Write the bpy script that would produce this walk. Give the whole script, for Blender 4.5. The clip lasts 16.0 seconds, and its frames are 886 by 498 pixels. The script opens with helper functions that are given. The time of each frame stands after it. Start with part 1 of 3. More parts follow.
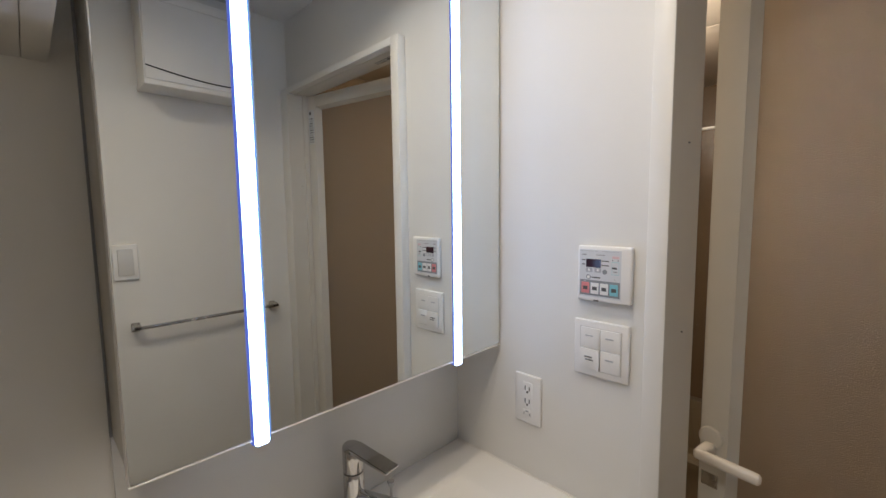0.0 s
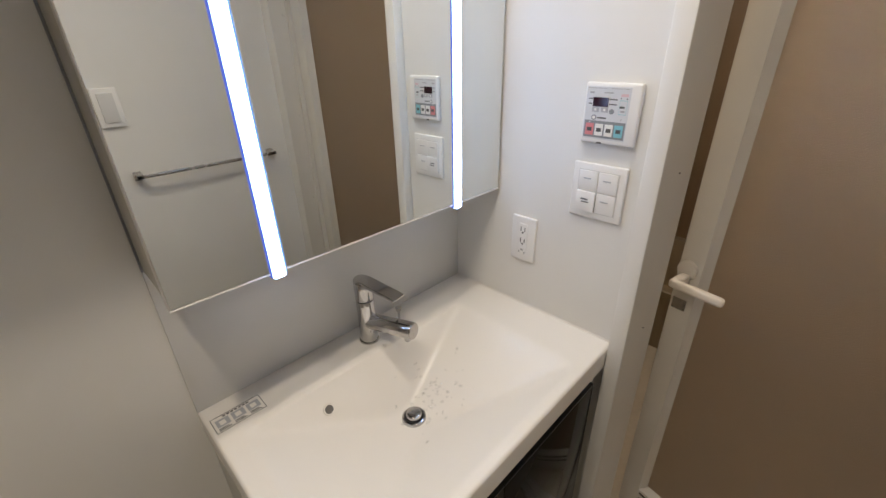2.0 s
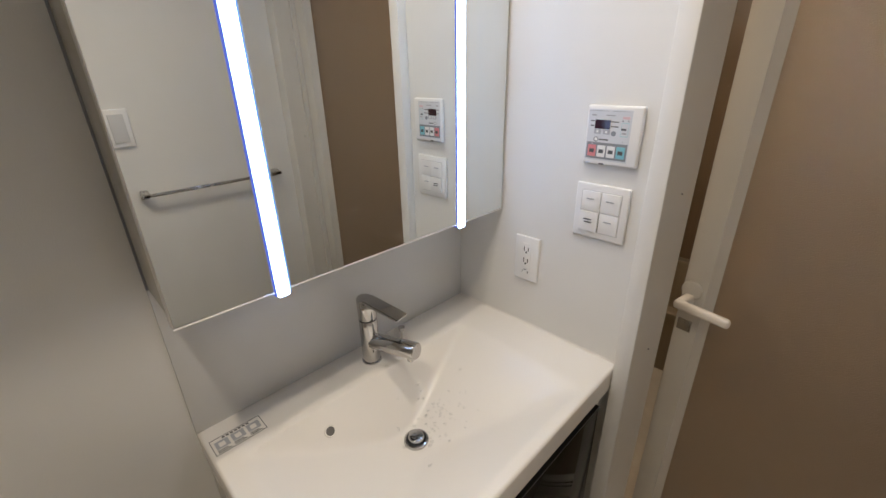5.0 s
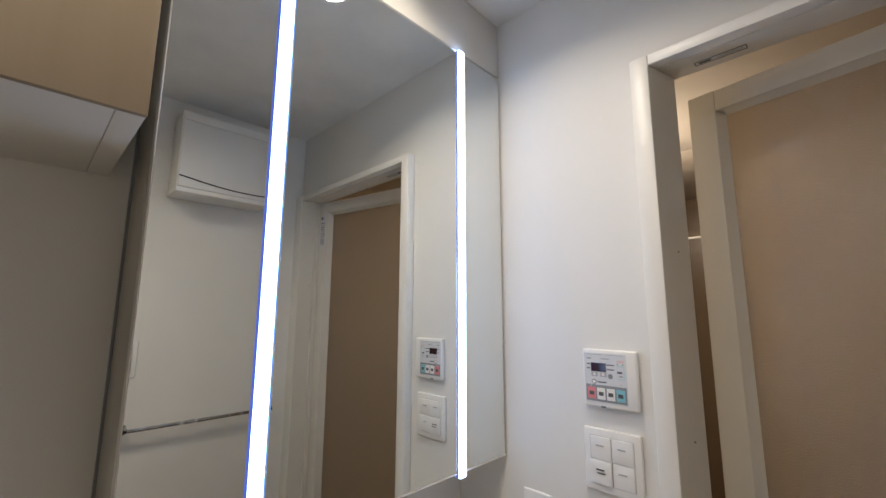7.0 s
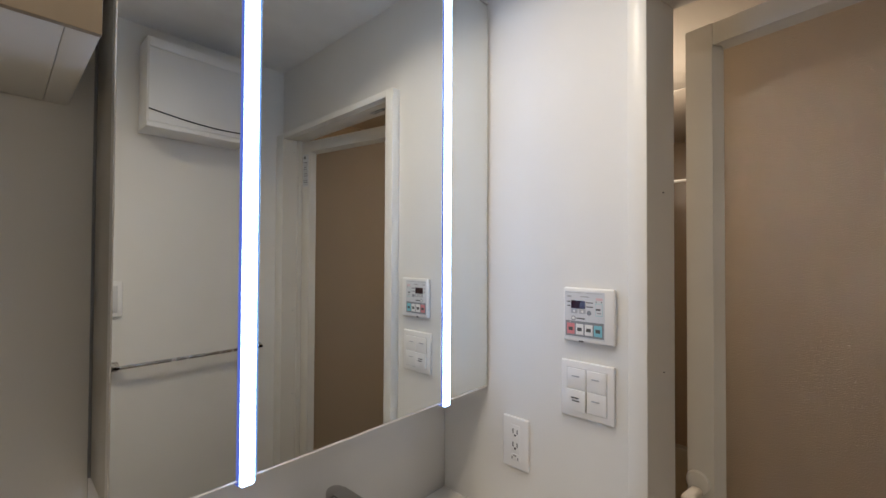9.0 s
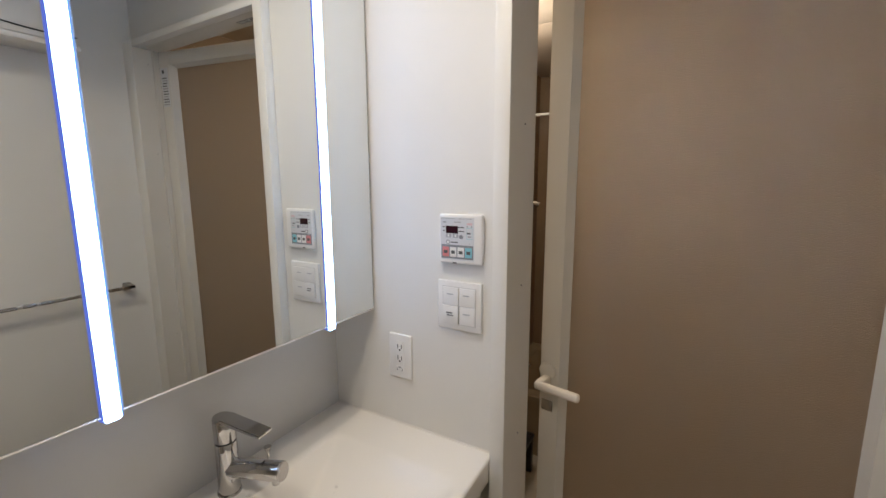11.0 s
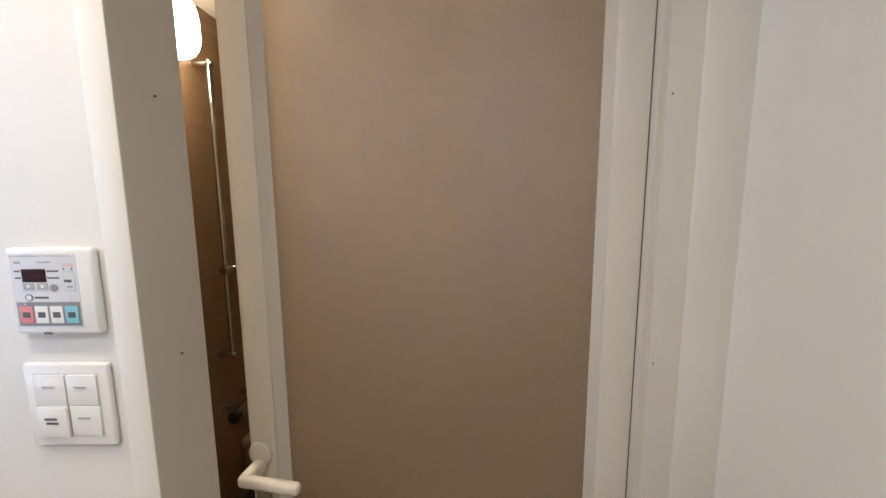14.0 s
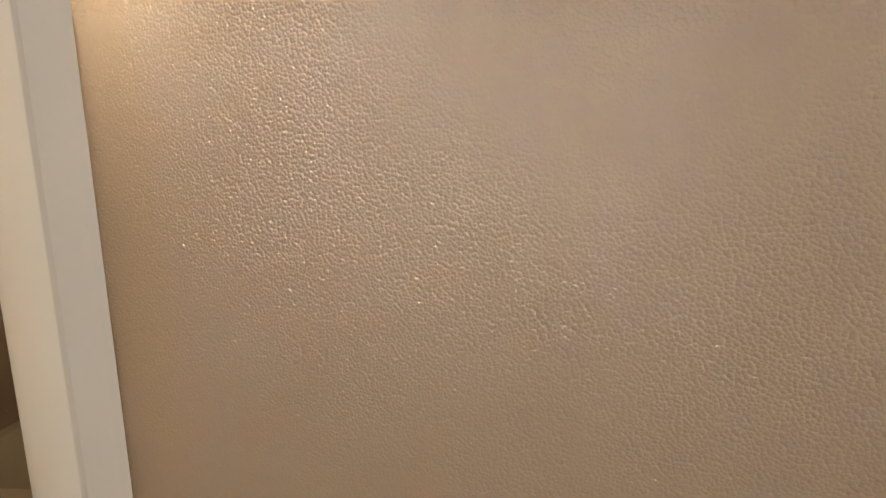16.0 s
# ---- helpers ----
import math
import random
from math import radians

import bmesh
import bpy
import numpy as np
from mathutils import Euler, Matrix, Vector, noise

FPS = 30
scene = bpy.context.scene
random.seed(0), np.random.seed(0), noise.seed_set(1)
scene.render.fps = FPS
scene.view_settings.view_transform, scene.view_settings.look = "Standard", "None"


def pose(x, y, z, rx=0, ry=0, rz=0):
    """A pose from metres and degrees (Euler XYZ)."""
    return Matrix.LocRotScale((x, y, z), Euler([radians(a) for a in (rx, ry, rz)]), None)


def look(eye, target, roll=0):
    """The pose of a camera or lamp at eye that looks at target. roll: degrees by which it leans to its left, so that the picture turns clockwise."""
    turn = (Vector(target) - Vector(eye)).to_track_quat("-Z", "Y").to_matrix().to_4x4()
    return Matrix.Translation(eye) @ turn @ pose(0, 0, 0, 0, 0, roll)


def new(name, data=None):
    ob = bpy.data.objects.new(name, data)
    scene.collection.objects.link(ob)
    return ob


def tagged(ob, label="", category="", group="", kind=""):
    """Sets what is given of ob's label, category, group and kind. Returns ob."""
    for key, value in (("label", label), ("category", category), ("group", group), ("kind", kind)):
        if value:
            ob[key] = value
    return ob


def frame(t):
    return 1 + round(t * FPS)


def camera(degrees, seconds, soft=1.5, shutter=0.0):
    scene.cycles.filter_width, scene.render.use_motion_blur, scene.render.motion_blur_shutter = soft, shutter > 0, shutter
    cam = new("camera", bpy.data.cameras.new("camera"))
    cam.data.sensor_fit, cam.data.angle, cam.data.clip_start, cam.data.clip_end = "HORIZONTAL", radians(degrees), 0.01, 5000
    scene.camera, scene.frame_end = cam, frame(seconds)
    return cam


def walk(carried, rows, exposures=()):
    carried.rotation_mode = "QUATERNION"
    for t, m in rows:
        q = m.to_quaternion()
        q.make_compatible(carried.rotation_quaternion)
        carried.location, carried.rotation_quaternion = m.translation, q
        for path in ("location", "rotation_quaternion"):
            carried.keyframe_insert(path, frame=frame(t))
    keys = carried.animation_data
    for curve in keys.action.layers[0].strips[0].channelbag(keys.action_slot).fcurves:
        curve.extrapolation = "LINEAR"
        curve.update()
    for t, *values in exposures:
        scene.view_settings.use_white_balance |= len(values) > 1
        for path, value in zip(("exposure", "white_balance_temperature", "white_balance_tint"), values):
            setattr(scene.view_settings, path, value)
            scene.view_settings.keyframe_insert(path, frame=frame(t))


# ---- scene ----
cam = camera(94.5, 16.0)

PATH = [
    (0, (-0.816, -0.759, 1.431), (0.601, 0.64, 1.249), -0.7),
    (0.5, (-0.823, -0.761, 1.431), (0.584, 0.635, 1.17), -0.7),
    (1, (-0.816, -0.759, 1.432), (0.562, 0.629, 1.013), -1.0),
    (1.5, (-0.822, -0.759, 1.424), (0.527, 0.579, 0.8), -1.0),
    (2, (-0.818, -0.765, 1.423), (0.447, 0.508, 0.542), -1.4),
    (2.5, (-0.817, -0.765, 1.415), (0.351, 0.421, 0.305), -1.6),
    (3, (-0.814, -0.758, 1.412), (0.265, 0.337, 0.133), -1.7),
    (3.2, (-0.812, -0.756, 1.413), (0.243, 0.317, 0.096), -1.8),
    (5.5, (-0.827, -0.768, 1.425), (0.532, 0.606, 0.909), -0.9),
    (6, (-0.833, -0.773, 1.426), (0.567, 0.637, 1.207), -0.5),
    (6.5, (-0.844, -0.774, 1.423), (0.574, 0.635, 1.496), -0.1),
    (7, (-0.85, -0.773, 1.431), (0.56, 0.612, 1.739), 0.2),
    (7.5, (-0.847, -0.78, 1.429), (0.539, 0.593, 1.868), 0.3),
    (8, (-0.848, -0.777, 1.429), (0.552, 0.602, 1.802), 0.2),
    (8.5, (-0.847, -0.772, 1.427), (0.577, 0.622, 1.596), 0.1),
    (11, (-0.830, -0.841, 1.422), (0.884, 0.143, 1.116), -0.25),
    (11.5, (-0.875, -0.88, 1.427), (0.96, -0.149, 1.117), -0.3),
    (12, (-0.902, -0.895, 1.435), (1.012, -0.412, 1.116), -0.4),
    (12.5, (-0.908, -0.91, 1.434), (1.046, -0.625, 1.117), -0.4),
    (13, (-0.852, -0.918, 1.434), (1.118, -0.771, 1.121), -0.5),
    (13.5, (-0.69, -0.909, 1.435), (1.284, -0.838, 1.122), -0.5),
    (14, (-0.524, -0.919, 1.429), (1.454, -0.913, 1.137), -0.4),
    (14.5, (-0.352, -0.912, 1.429), (1.623, -0.978, 1.123), -0.4),
]
walk(cam, [(t, look(e, a, r)) for t, e, a, r in PATH] + [
    (15.0, pose(-0.243, -0.905, 1.43, 81.1, -0.4, -91.0)),
    (15.5, pose(-0.146, -0.890, 1.43, 81.0, 0.0, -87.25)),
    (16.0, pose(-0.086, -0.885, 1.43, 81.6, 0.2, -86.6)),
], exposures=[(0.0, -0.05, 5760.0, 10.0), (2.0, 0.25, 5760.0, 10.0), (3.2, 0.45, 5760.0, 10.0), (5.5, 0.1, 5760.0, 10.0), (7.5, -0.05, 5760.0, 10.0), (8.7, -0.05, 5760.0, 10.0), (11.0, 0.12, 5760.0, 10.0), (12.5, 0.18, 5760.0, 10.0), (13.5, 0.3, 5760.0, 10.0), (14.5, 0.93, 5820.0, 10.0), (15.2, 1.19, 5820.0, 10.0), (16.0, 1.18, 5740.0, 10.0)])

# ---- world and light levels ----
world = bpy.data.worlds.new("night")
world.use_nodes = True
world.node_tree.nodes["Background"].inputs[0].default_value = (0.02, 0.02, 0.022, 1)
world.node_tree.nodes["Background"].inputs[1].default_value = 0.2
scene.world = world
LED_POWER = 8.6
DOWN_POWER = 14.0
# the second downlight is unseen: assumed, its place and power set to suit the brightness
SPOTS = ((-0.40, -0.37, 2.7, 138), (-1.00, -0.56, 4.7, 160))   # x, y, watts and spread of the ceiling downlights
BATH_POWER = 19.0

# the beams of the ceiling downlights
for x, y, watts, spread in SPOTS:
    beam = bpy.data.lights.new("downlight_beam", "AREA")
    beam.shape = "DISK"
    beam.size = 0.076
    beam.energy = watts
    beam.color = (1.0, 0.815, 0.58)
    beam.spread = radians(spread)
    new("downlight_beam", beam).matrix_world = pose(x, y, 2.2225)

# ---- materials ----
def mat_base(name):
    m = bpy.data.materials.new(name)
    m.use_nodes = True
    nt = m.node_tree
    return m, nt, nt.nodes["Principled BSDF"], nt.nodes["Material Output"]


def coords(nt, scale=(1, 1, 1)):
    g = nt.nodes.new("ShaderNodeNewGeometry")
    mp = nt.nodes.new("ShaderNodeMapping")
    mp.inputs["Scale"].default_value = scale
    nt.links.new(g.outputs["Position"], mp.inputs["Vector"])
    return mp.outputs["Vector"]


def noise_node(nt, vec, scale, detail=3.0, rough=0.5):
    n = nt.nodes.new("ShaderNodeTexNoise")
    n.inputs["Scale"].default_value = scale
    n.inputs["Detail"].default_value = detail
    n.inputs["Roughness"].default_value = rough
    nt.links.new(vec, n.inputs["Vector"])
    return n.outputs["Fac"]


def ramp(nt, fac, stops):
    r = nt.nodes.new("ShaderNodeValToRGB")
    e = r.color_ramp.elements
    while len(e) < len(stops):
        e.new(0.5)
    for el, (p, c) in zip(e, stops):
        el.position = p
        el.color = (*c, 1)
    nt.links.new(fac, r.inputs["Fac"])
    return r.outputs["Color"]


def bump(nt, bsdf, height, strength, dist=0.001):
    b = nt.nodes.new("ShaderNodeBump")
    b.inputs["Strength"].default_value = strength
    b.inputs["Distance"].default_value = dist
    nt.links.new(height, b.inputs["Height"])
    nt.links.new(b.outputs["Normal"], bsdf.inputs["Normal"])
    return b


def surface(name, col, rough=0.5, metal=0.0, vary=0.06, scale=6.0, grain=0.0, grain_scale=400.0,
            spec=0.5, coat=0.0, stretch=(1, 1, 1)):
    """A plain surface with broad tone variation, fine relief and uneven gloss."""
    m, nt, b, out = mat_base(name)
    v = coords(nt, stretch)
    f = noise_node(nt, v, scale, 4.0)
    lo = tuple(c * (1 - vary) for c in col)
    hi = tuple(min(1, c * (1 + vary)) for c in col)
    nt.links.new(ramp(nt, f, [(0.3, lo), (0.7, hi)]), b.inputs["Base Color"])
    g = noise_node(nt, v, scale * 7, 3.0)
    mr = nt.nodes.new("ShaderNodeMapRange")
    mr.inputs["To Min"].default_value = max(0, rough - 0.06)
    mr.inputs["To Max"].default_value = min(1, rough + 0.06)
    nt.links.new(g, mr.inputs["Value"])
    nt.links.new(mr.outputs[0], b.inputs["Roughness"])
    b.inputs["Metallic"].default_value = metal
    b.inputs["Specular IOR Level"].default_value = spec
    b.inputs["Coat Weight"].default_value = coat
    b.inputs["Coat Roughness"].default_value = 0.05
    if grain:
        bump(nt, b, noise_node(nt, v, grain_scale, 2.0), grain)
    return m


def glow(name, col, power):
    m, nt, b, out = mat_base(name)
    e = nt.nodes.new("ShaderNodeEmission")
    e.inputs[0].default_value = (*col, 1)
    e.inputs[1].default_value = power
    nt.links.new(e.outputs[0], out.inputs[0])
    return m


def wall_paper():
    m, nt, b, out = mat_base("white wallpaper")
    v = coords(nt)
    f = noise_node(nt, v, 2.2, 4.0)
    nt.links.new(ramp(nt, f, [(0.3, (0.745, 0.73, 0.69)), (0.7, (0.80, 0.785, 0.75))]), b.inputs["Base Color"])
    b.inputs["Roughness"].default_value = 0.62
    b.inputs["Specular IOR Level"].default_value = 0.35
    weave = noise_node(nt, coords(nt, (1, 1, 0.45)), 620.0, 2.0)
    bump(nt, b, weave, 0.30, 0.0006)
    return m


def obscure_pane():
    """Moulded translucent sheet: pebbled, glossy, beige."""
    m, nt, b, out = mat_base("pebbled translucent sheet")
    v = coords(nt)
    big = noise_node(nt, v, 3.0, 3.0)
    col = ramp(nt, big, [(0.3, (0.265, 0.20, 0.138)), (0.7, (0.30, 0.228, 0.16))])
    nt.links.new(col, b.inputs["Base Color"])
    b.inputs["Roughness"].default_value = 0.6
    b.inputs["Specular IOR Level"].default_value = 0.0
    # pebbles, about two millimetres across
    vo = nt.nodes.new("ShaderNodeTexVoronoi")
    vo.feature = "F1"
    vo.inputs["Scale"].default_value = 500.0
    nt.links.new(v, vo.inputs["Vector"])
    sq = nt.nodes.new("ShaderNodeMath")
    sq.operation = "POWER"
    sq.inputs[1].default_value = 2.0
    nt.links.new(vo.outputs["Distance"], sq.inputs[0])

    def mixed(share, first, second):
        mx = nt.nodes.new("ShaderNodeMixShader")
        mx.inputs[0].default_value = share
        nt.links.new(first, mx.inputs[1])
        nt.links.new(second, mx.inputs[2])
        return mx.outputs[0]

    tr = nt.nodes.new("ShaderNodeBsdfTranslucent")
    tr.inputs["Color"].default_value = (0.86, 0.74, 0.59, 1)
    rf = nt.nodes.new("ShaderNodeBsdfRefraction")
    rf.inputs["Color"].default_value = (0.92, 0.82, 0.66, 1)
    rf.inputs["Roughness"].default_value = 0.48
    rf.inputs["IOR"].default_value = 1.25
    through_light = mixed(0.5, tr.outputs[0], rf.outputs[0])
    body = mixed(0.62, b.outputs[0], through_light)
    # the glossy pebbled skin
    gl = nt.nodes.new("ShaderNodeBsdfGlossy")
    gl.inputs["Color"].default_value = (1.0, 0.97, 0.92, 1)
    gl.inputs["Roughness"].default_value = 0.125
    bn = bump(nt, gl, sq.outputs[0], 1.0, 0.00100)
    bn.invert = True
    nt.links.new(bn.outputs["Normal"], rf.inputs["Normal"])
    nt.links.new(mixed(0.16, body, gl.outputs[0]), out.inputs[0])
    return m


def wood_sheet(name, a, c, rough, along="x"):
    m, nt, b, out = mat_base(name)
    v = coords(nt, (0.6, 0.6, 9.0) if along == "x" else (9.0, 9.0, 0.6))
    f = noise_node(nt, v, 3.2, 8.0, 0.62)
    nt.links.new(ramp(nt, f, [(0.25, a), (0.5, tuple((p + q) / 2 for p, q in zip(a, c))), (0.75, c)]), b.inputs["Base Color"])
    b.inputs["Roughness"].default_value = rough
    bump(nt, b, noise_node(nt, v, 30.0, 3.0), 0.05, 0.0005)
    return m


def tile_stone():
    m, nt, b, out = mat_base("beige polished tile")
    v = coords(nt)
    inf = nt.nodes.new("ShaderNodeObjectInfo")
    f = noise_node(nt, v, 5.0, 6.0, 0.6)
    col = ramp(nt, f, [(0.25, (0.60, 0.505, 0.385)), (0.75, (0.68, 0.585, 0.455))])
    hs = nt.nodes.new("ShaderNodeHueSaturation")
    mr = nt.nodes.new("ShaderNodeMapRange")
    mr.inputs["To Min"].default_value = 0.93
    mr.inputs["To Max"].default_value = 1.06
    nt.links.new(inf.outputs["Random"], mr.inputs["Value"])
    nt.links.new(mr.outputs[0], hs.inputs["Value"])
    nt.links.new(col, hs.inputs["Color"])
    nt.links.new(hs.outputs[0], b.inputs["Base Color"])
    b.inputs["Roughness"].default_value = 0.16
    bump(nt, b, noise_node(nt, v, 60.0, 2.0), 0.03, 0.0006)
    return m


M_WALL = wall_paper()
M_CEIL = surface("white ceiling paper", (0.78, 0.77, 0.75), 0.7, grain=0.12, grain_scale=500)
M_TRIM = surface("white trim sheet", (0.78, 0.765, 0.73), 0.38, vary=0.03, grain=0.03, grain_scale=250)
M_FRAME = surface("warm white enamel", (0.70, 0.67, 0.61), 0.33, vary=0.03, grain=0.02)
M_SEAL = surface("grey rubber seal", (0.16, 0.155, 0.15), 0.6)
M_PLASTIC = surface("white moulded plastic", (0.82, 0.81, 0.79), 0.32, vary=0.02)
M_HANDLE = surface("ivory moulded plastic", (0.80, 0.74, 0.66), 0.36, vary=0.02)
M_RESIN = surface("white cast resin", (0.85, 0.82, 0.77), 0.20, vary=0.015, scale=3, spec=0.4)
M_CHROME = surface("chrome", (0.54, 0.53, 0.52), 0.07, 1.0, vary=0.03)
M_STEEL = surface("brushed steel", (0.50, 0.48, 0.46), 0.26, 1.0, vary=0.05)
M_ALU = surface("satin aluminium", (0.80, 0.79, 0.78), 0.45, 1.0, vary=0.03)
M_BLACK = surface("black plastic", (0.015, 0.015, 0.016), 0.3)
M_DARKGLOSS = surface("black high gloss door", (0.014, 0.012, 0.010), 0.06, vary=0.1, spec=0.5)
M_DARKGLOSS.node_tree.nodes["Principled BSDF"].inputs["IOR"].default_value = 1.16
M_SIDE = surface("pale grey panel", (0.55, 0.53, 0.48), 0.4, vary=0.03)
M_BACKPANEL = surface("pale grey splash panel", (0.66, 0.655, 0.64), 0.24, vary=0.02)
M_BEIGE = wood_sheet("beige door sheet", (0.285, 0.225, 0.155), (0.325, 0.26, 0.185), 0.42, "z")
M_BATHTAN = surface("tan wall sheet", (0.30, 0.22, 0.145), 0.25, vary=0.05)
M_BATHWOOD = wood_sheet("brown grained wall sheet", (0.18, 0.107, 0.050), (0.285, 0.178, 0.09), 0.34)
M_BATHWALL = surface("cream wall sheet", (0.66, 0.61, 0.52), 0.25, vary=0.03)
M_TUB = surface("beige moulded tub", (0.36, 0.29, 0.19), 0.4, vary=0.03)
M_BATHCEIL = surface("white bath ceiling", (0.64, 0.57, 0.48), 0.4, vary=0.02)
M_PAPER = surface("printed film", (0.66, 0.67, 0.69), 0.4, vary=0.03)
M_INK = surface("grey ink", (0.09, 0.09, 0.09), 0.5)
M_PALEINK = surface("pale ink", (0.36, 0.36, 0.36), 0.5)
M_LCD = surface("dark display", (0.03, 0.008, 0.014), 0.12)
M_GREY = surface("grey print", (0.25, 0.26, 0.28), 0.4)
M_MIDGREY = surface("mid grey button", (0.42, 0.43, 0.45), 0.4)
M_PINK = surface("pale pink print", (0.70, 0.50, 0.52), 0.4)
M_AQUA = surface("pale aqua print", (0.42, 0.60, 0.62), 0.4)
M_RED = surface("coral button", (0.66, 0.23, 0.24), 0.4)
M_BLUE = surface("aqua button", (0.24, 0.55, 0.63), 0.4)
M_GROUT = surface("grout", (0.16, 0.12, 0.08), 0.8, grain=0.2)
M_TILE = tile_stone()
M_PANE = obscure_pane()
M_LED = glow("led diffuser", (0.49, 0.665, 1.0), LED_POWER)
# the clear edges get a glow of their own for the strip light they catch
M_LEDEDGE = glow("blue lit acrylic edge", (0.20, 0.26, 0.85), 0.6)
M_LEDEDGE_PALE = glow("pale blue lit acrylic edge", (0.30, 0.50, 1.0), 0.85)
M_DOWN = glow("warm lamp face", (1.0, 0.86, 0.66), DOWN_POWER)
M_GLOBE = glow("warm globe", (1.0, 0.80, 0.56), BATH_POWER)


def mirror_glass():
    m, nt, b, out = mat_base("silvered mirror")
    b.inputs["Base Color"].default_value = (0.80, 0.815, 0.79, 1)
    b.inputs["Metallic"].default_value = 1.0
    b.inputs["Roughness"].default_value = 0.004
    return m


M_MIRROR = mirror_glass()


def water_skin():
    m, nt, b, out = mat_base("thin clear water")
    tp = nt.nodes.new("ShaderNodeBsdfTransparent")
    gl = nt.nodes.new("ShaderNodeBsdfGlossy")
    gl.inputs["Roughness"].default_value = 0.03
    mx = nt.nodes.new("ShaderNodeMixShader")
    mx.inputs[0].default_value = 0.22
    nt.links.new(tp.outputs[0], mx.inputs[1])
    nt.links.new(gl.outputs[0], mx.inputs[2])
    nt.links.new(mx.outputs[0], out.inputs[0])
    return m


M_WATER = water_skin()


# ---- mesh helpers ----
def box(bm, lo, hi, bev=0.0015, seg=2):
    ret = bmesh.ops.create_cube(bm, size=1.0)
    vs = ret["verts"]
    for v in vs:
        v.co = Vector([lo[i] + (v.co[i] + 0.5) * (hi[i] - lo[i]) for i in range(3)])
    if bev > 0:
        b = min(bev, 0.45 * min(abs(hi[i] - lo[i]) for i in range(3)))
        es = list({e for v in vs for e in v.link_edges})
        bmesh.ops.bevel(bm, geom=es, offset=b, segments=seg, affect="EDGES", profile=0.5)
    return bm


def cyl(bm, a, b, r0, r1=None, seg=32, bev=0.0):
    r1 = r0 if r1 is None else r1
    a, b = Vector(a), Vector(b)
    d = b - a
    rot = d.to_track_quat("Z", "Y").to_matrix().to_4x4()
    ret = bmesh.ops.create_cone(bm, cap_ends=True, segments=seg, radius1=r0, radius2=r1, depth=d.length,
                                matrix=Matrix.Translation((a + b) / 2) @ rot)
    if bev:
        es = list({e for v in ret["verts"] for e in v.link_edges if len(e.link_faces) == 2
                   and any(len(f.verts) > 6 for f in e.link_faces)})
        bmesh.ops.bevel(bm, geom=es, offset=bev, segments=2, affect="EDGES", profile=0.5)
    return bm


def tube(bm, pts, r, seg=12):
    """A round tube along a list of points."""
    pts = [Vector(p) for p in pts]
    rings = []
    for i, p in enumerate(pts):
        d = (pts[min(i + 1, len(pts) - 1)] - pts[max(i - 1, 0)]).normalized()
        q = d.to_track_quat("Z", "Y")
        rings.append([bm.verts.new(p + q @ Vector((r * math.cos(k * math.tau / seg), r * math.sin(k * math.tau / seg), 0)))
                      for k in range(seg)])
    for u, w in zip(rings, rings[1:]):
        for k in range(seg):
            bm.faces.new((u[k], u[(k + 1) % seg], w[(k + 1) % seg], w[k]))
    bm.faces.new(rings[0][::-1])
    bm.faces.new(rings[-1])
    return bm


def prism(bm, outline, axis, a, b):
    """Extrudes a 2D outline along an axis from a to b."""
    def place(p, h):
        return {"x": (h, p[0], p[1]), "y": (p[0], h, p[1]), "z": (p[0], p[1], h)}[axis]
    lo = [bm.verts.new(place(p, a)) for p in outline]
    hi = [bm.verts.new(place(p, b)) for p in outline]
    n = len(outline)
    for i in range(n):
        bm.faces.new((lo[i], lo[(i + 1) % n], hi[(i + 1) % n], hi[i]))
    bm.faces.new(lo[::-1])
    bm.faces.new(hi)
    bmesh.ops.recalc_face_normals(bm, faces=bm.faces)
    return bm


def finish(name, bm, material, smooth=True):
    me = bpy.data.meshes.new(name)
    bmesh.ops.recalc_face_normals(bm, faces=bm.faces)
    bm.to_mesh(me)
    bm.free()
    me.materials.append(material)
    if smooth:
        # flat faces stay flat, so that only the rounded edges shade softly
        me.polygons.foreach_set("use_smooth", [max(abs(c) for c in p.normal) < 0.99995 for p in me.polygons])
        me.set_sharp_from_angle(angle=radians(38))
    return me


def solid(name, bm, material, label, category="", kind="structure", group=""):
    ob = new(name, finish(name, bm, material))
    return tagged(ob, label, category, group, kind)


def thing(name, at, label, category, group="", kind=""):
    ob = new(name)
    ob.location = at
    ob.empty_display_size = 0.05
    return tagged(ob, label, category, group, kind)


def part(name, bm, material, parent, label=""):
    """Links a bmesh, given in world places, as one mesh under a thing or a part."""
    top = parent
    while top.parent:
        top = top.parent
    if top.type == "EMPTY":
        bmesh.ops.translate(bm, verts=bm.verts, vec=-Vector(top.location))
    ob = new(name, finish(name, bm, material))
    ob.parent = parent
    return tagged(ob, label)


def B(lo, hi, bev=0.0015, seg=2):
    return box(bmesh.new(), lo, hi, bev, seg)


def C(a, b, r0, r1=None, seg=32, bev=0.0):
    return cyl(bmesh.new(), a, b, r0, r1, seg, bev)


# ---- plan ----
XL = -3.2            # wall behind the laundry place
YO = -1.277           # wall with the towel rail
H = 2.226             # ceiling
OPEN_A, OPEN_B = -0.558, -1.199   # clear opening of the bath door
OPEN_TOP = 1.9205
WT = 0.06             # thickness of the wall towards the bath
BY = -0.03            # bath wall with the shower
BX = 1.83
BS = -1.315           # bath wall behind the open door
BZ = 2.09

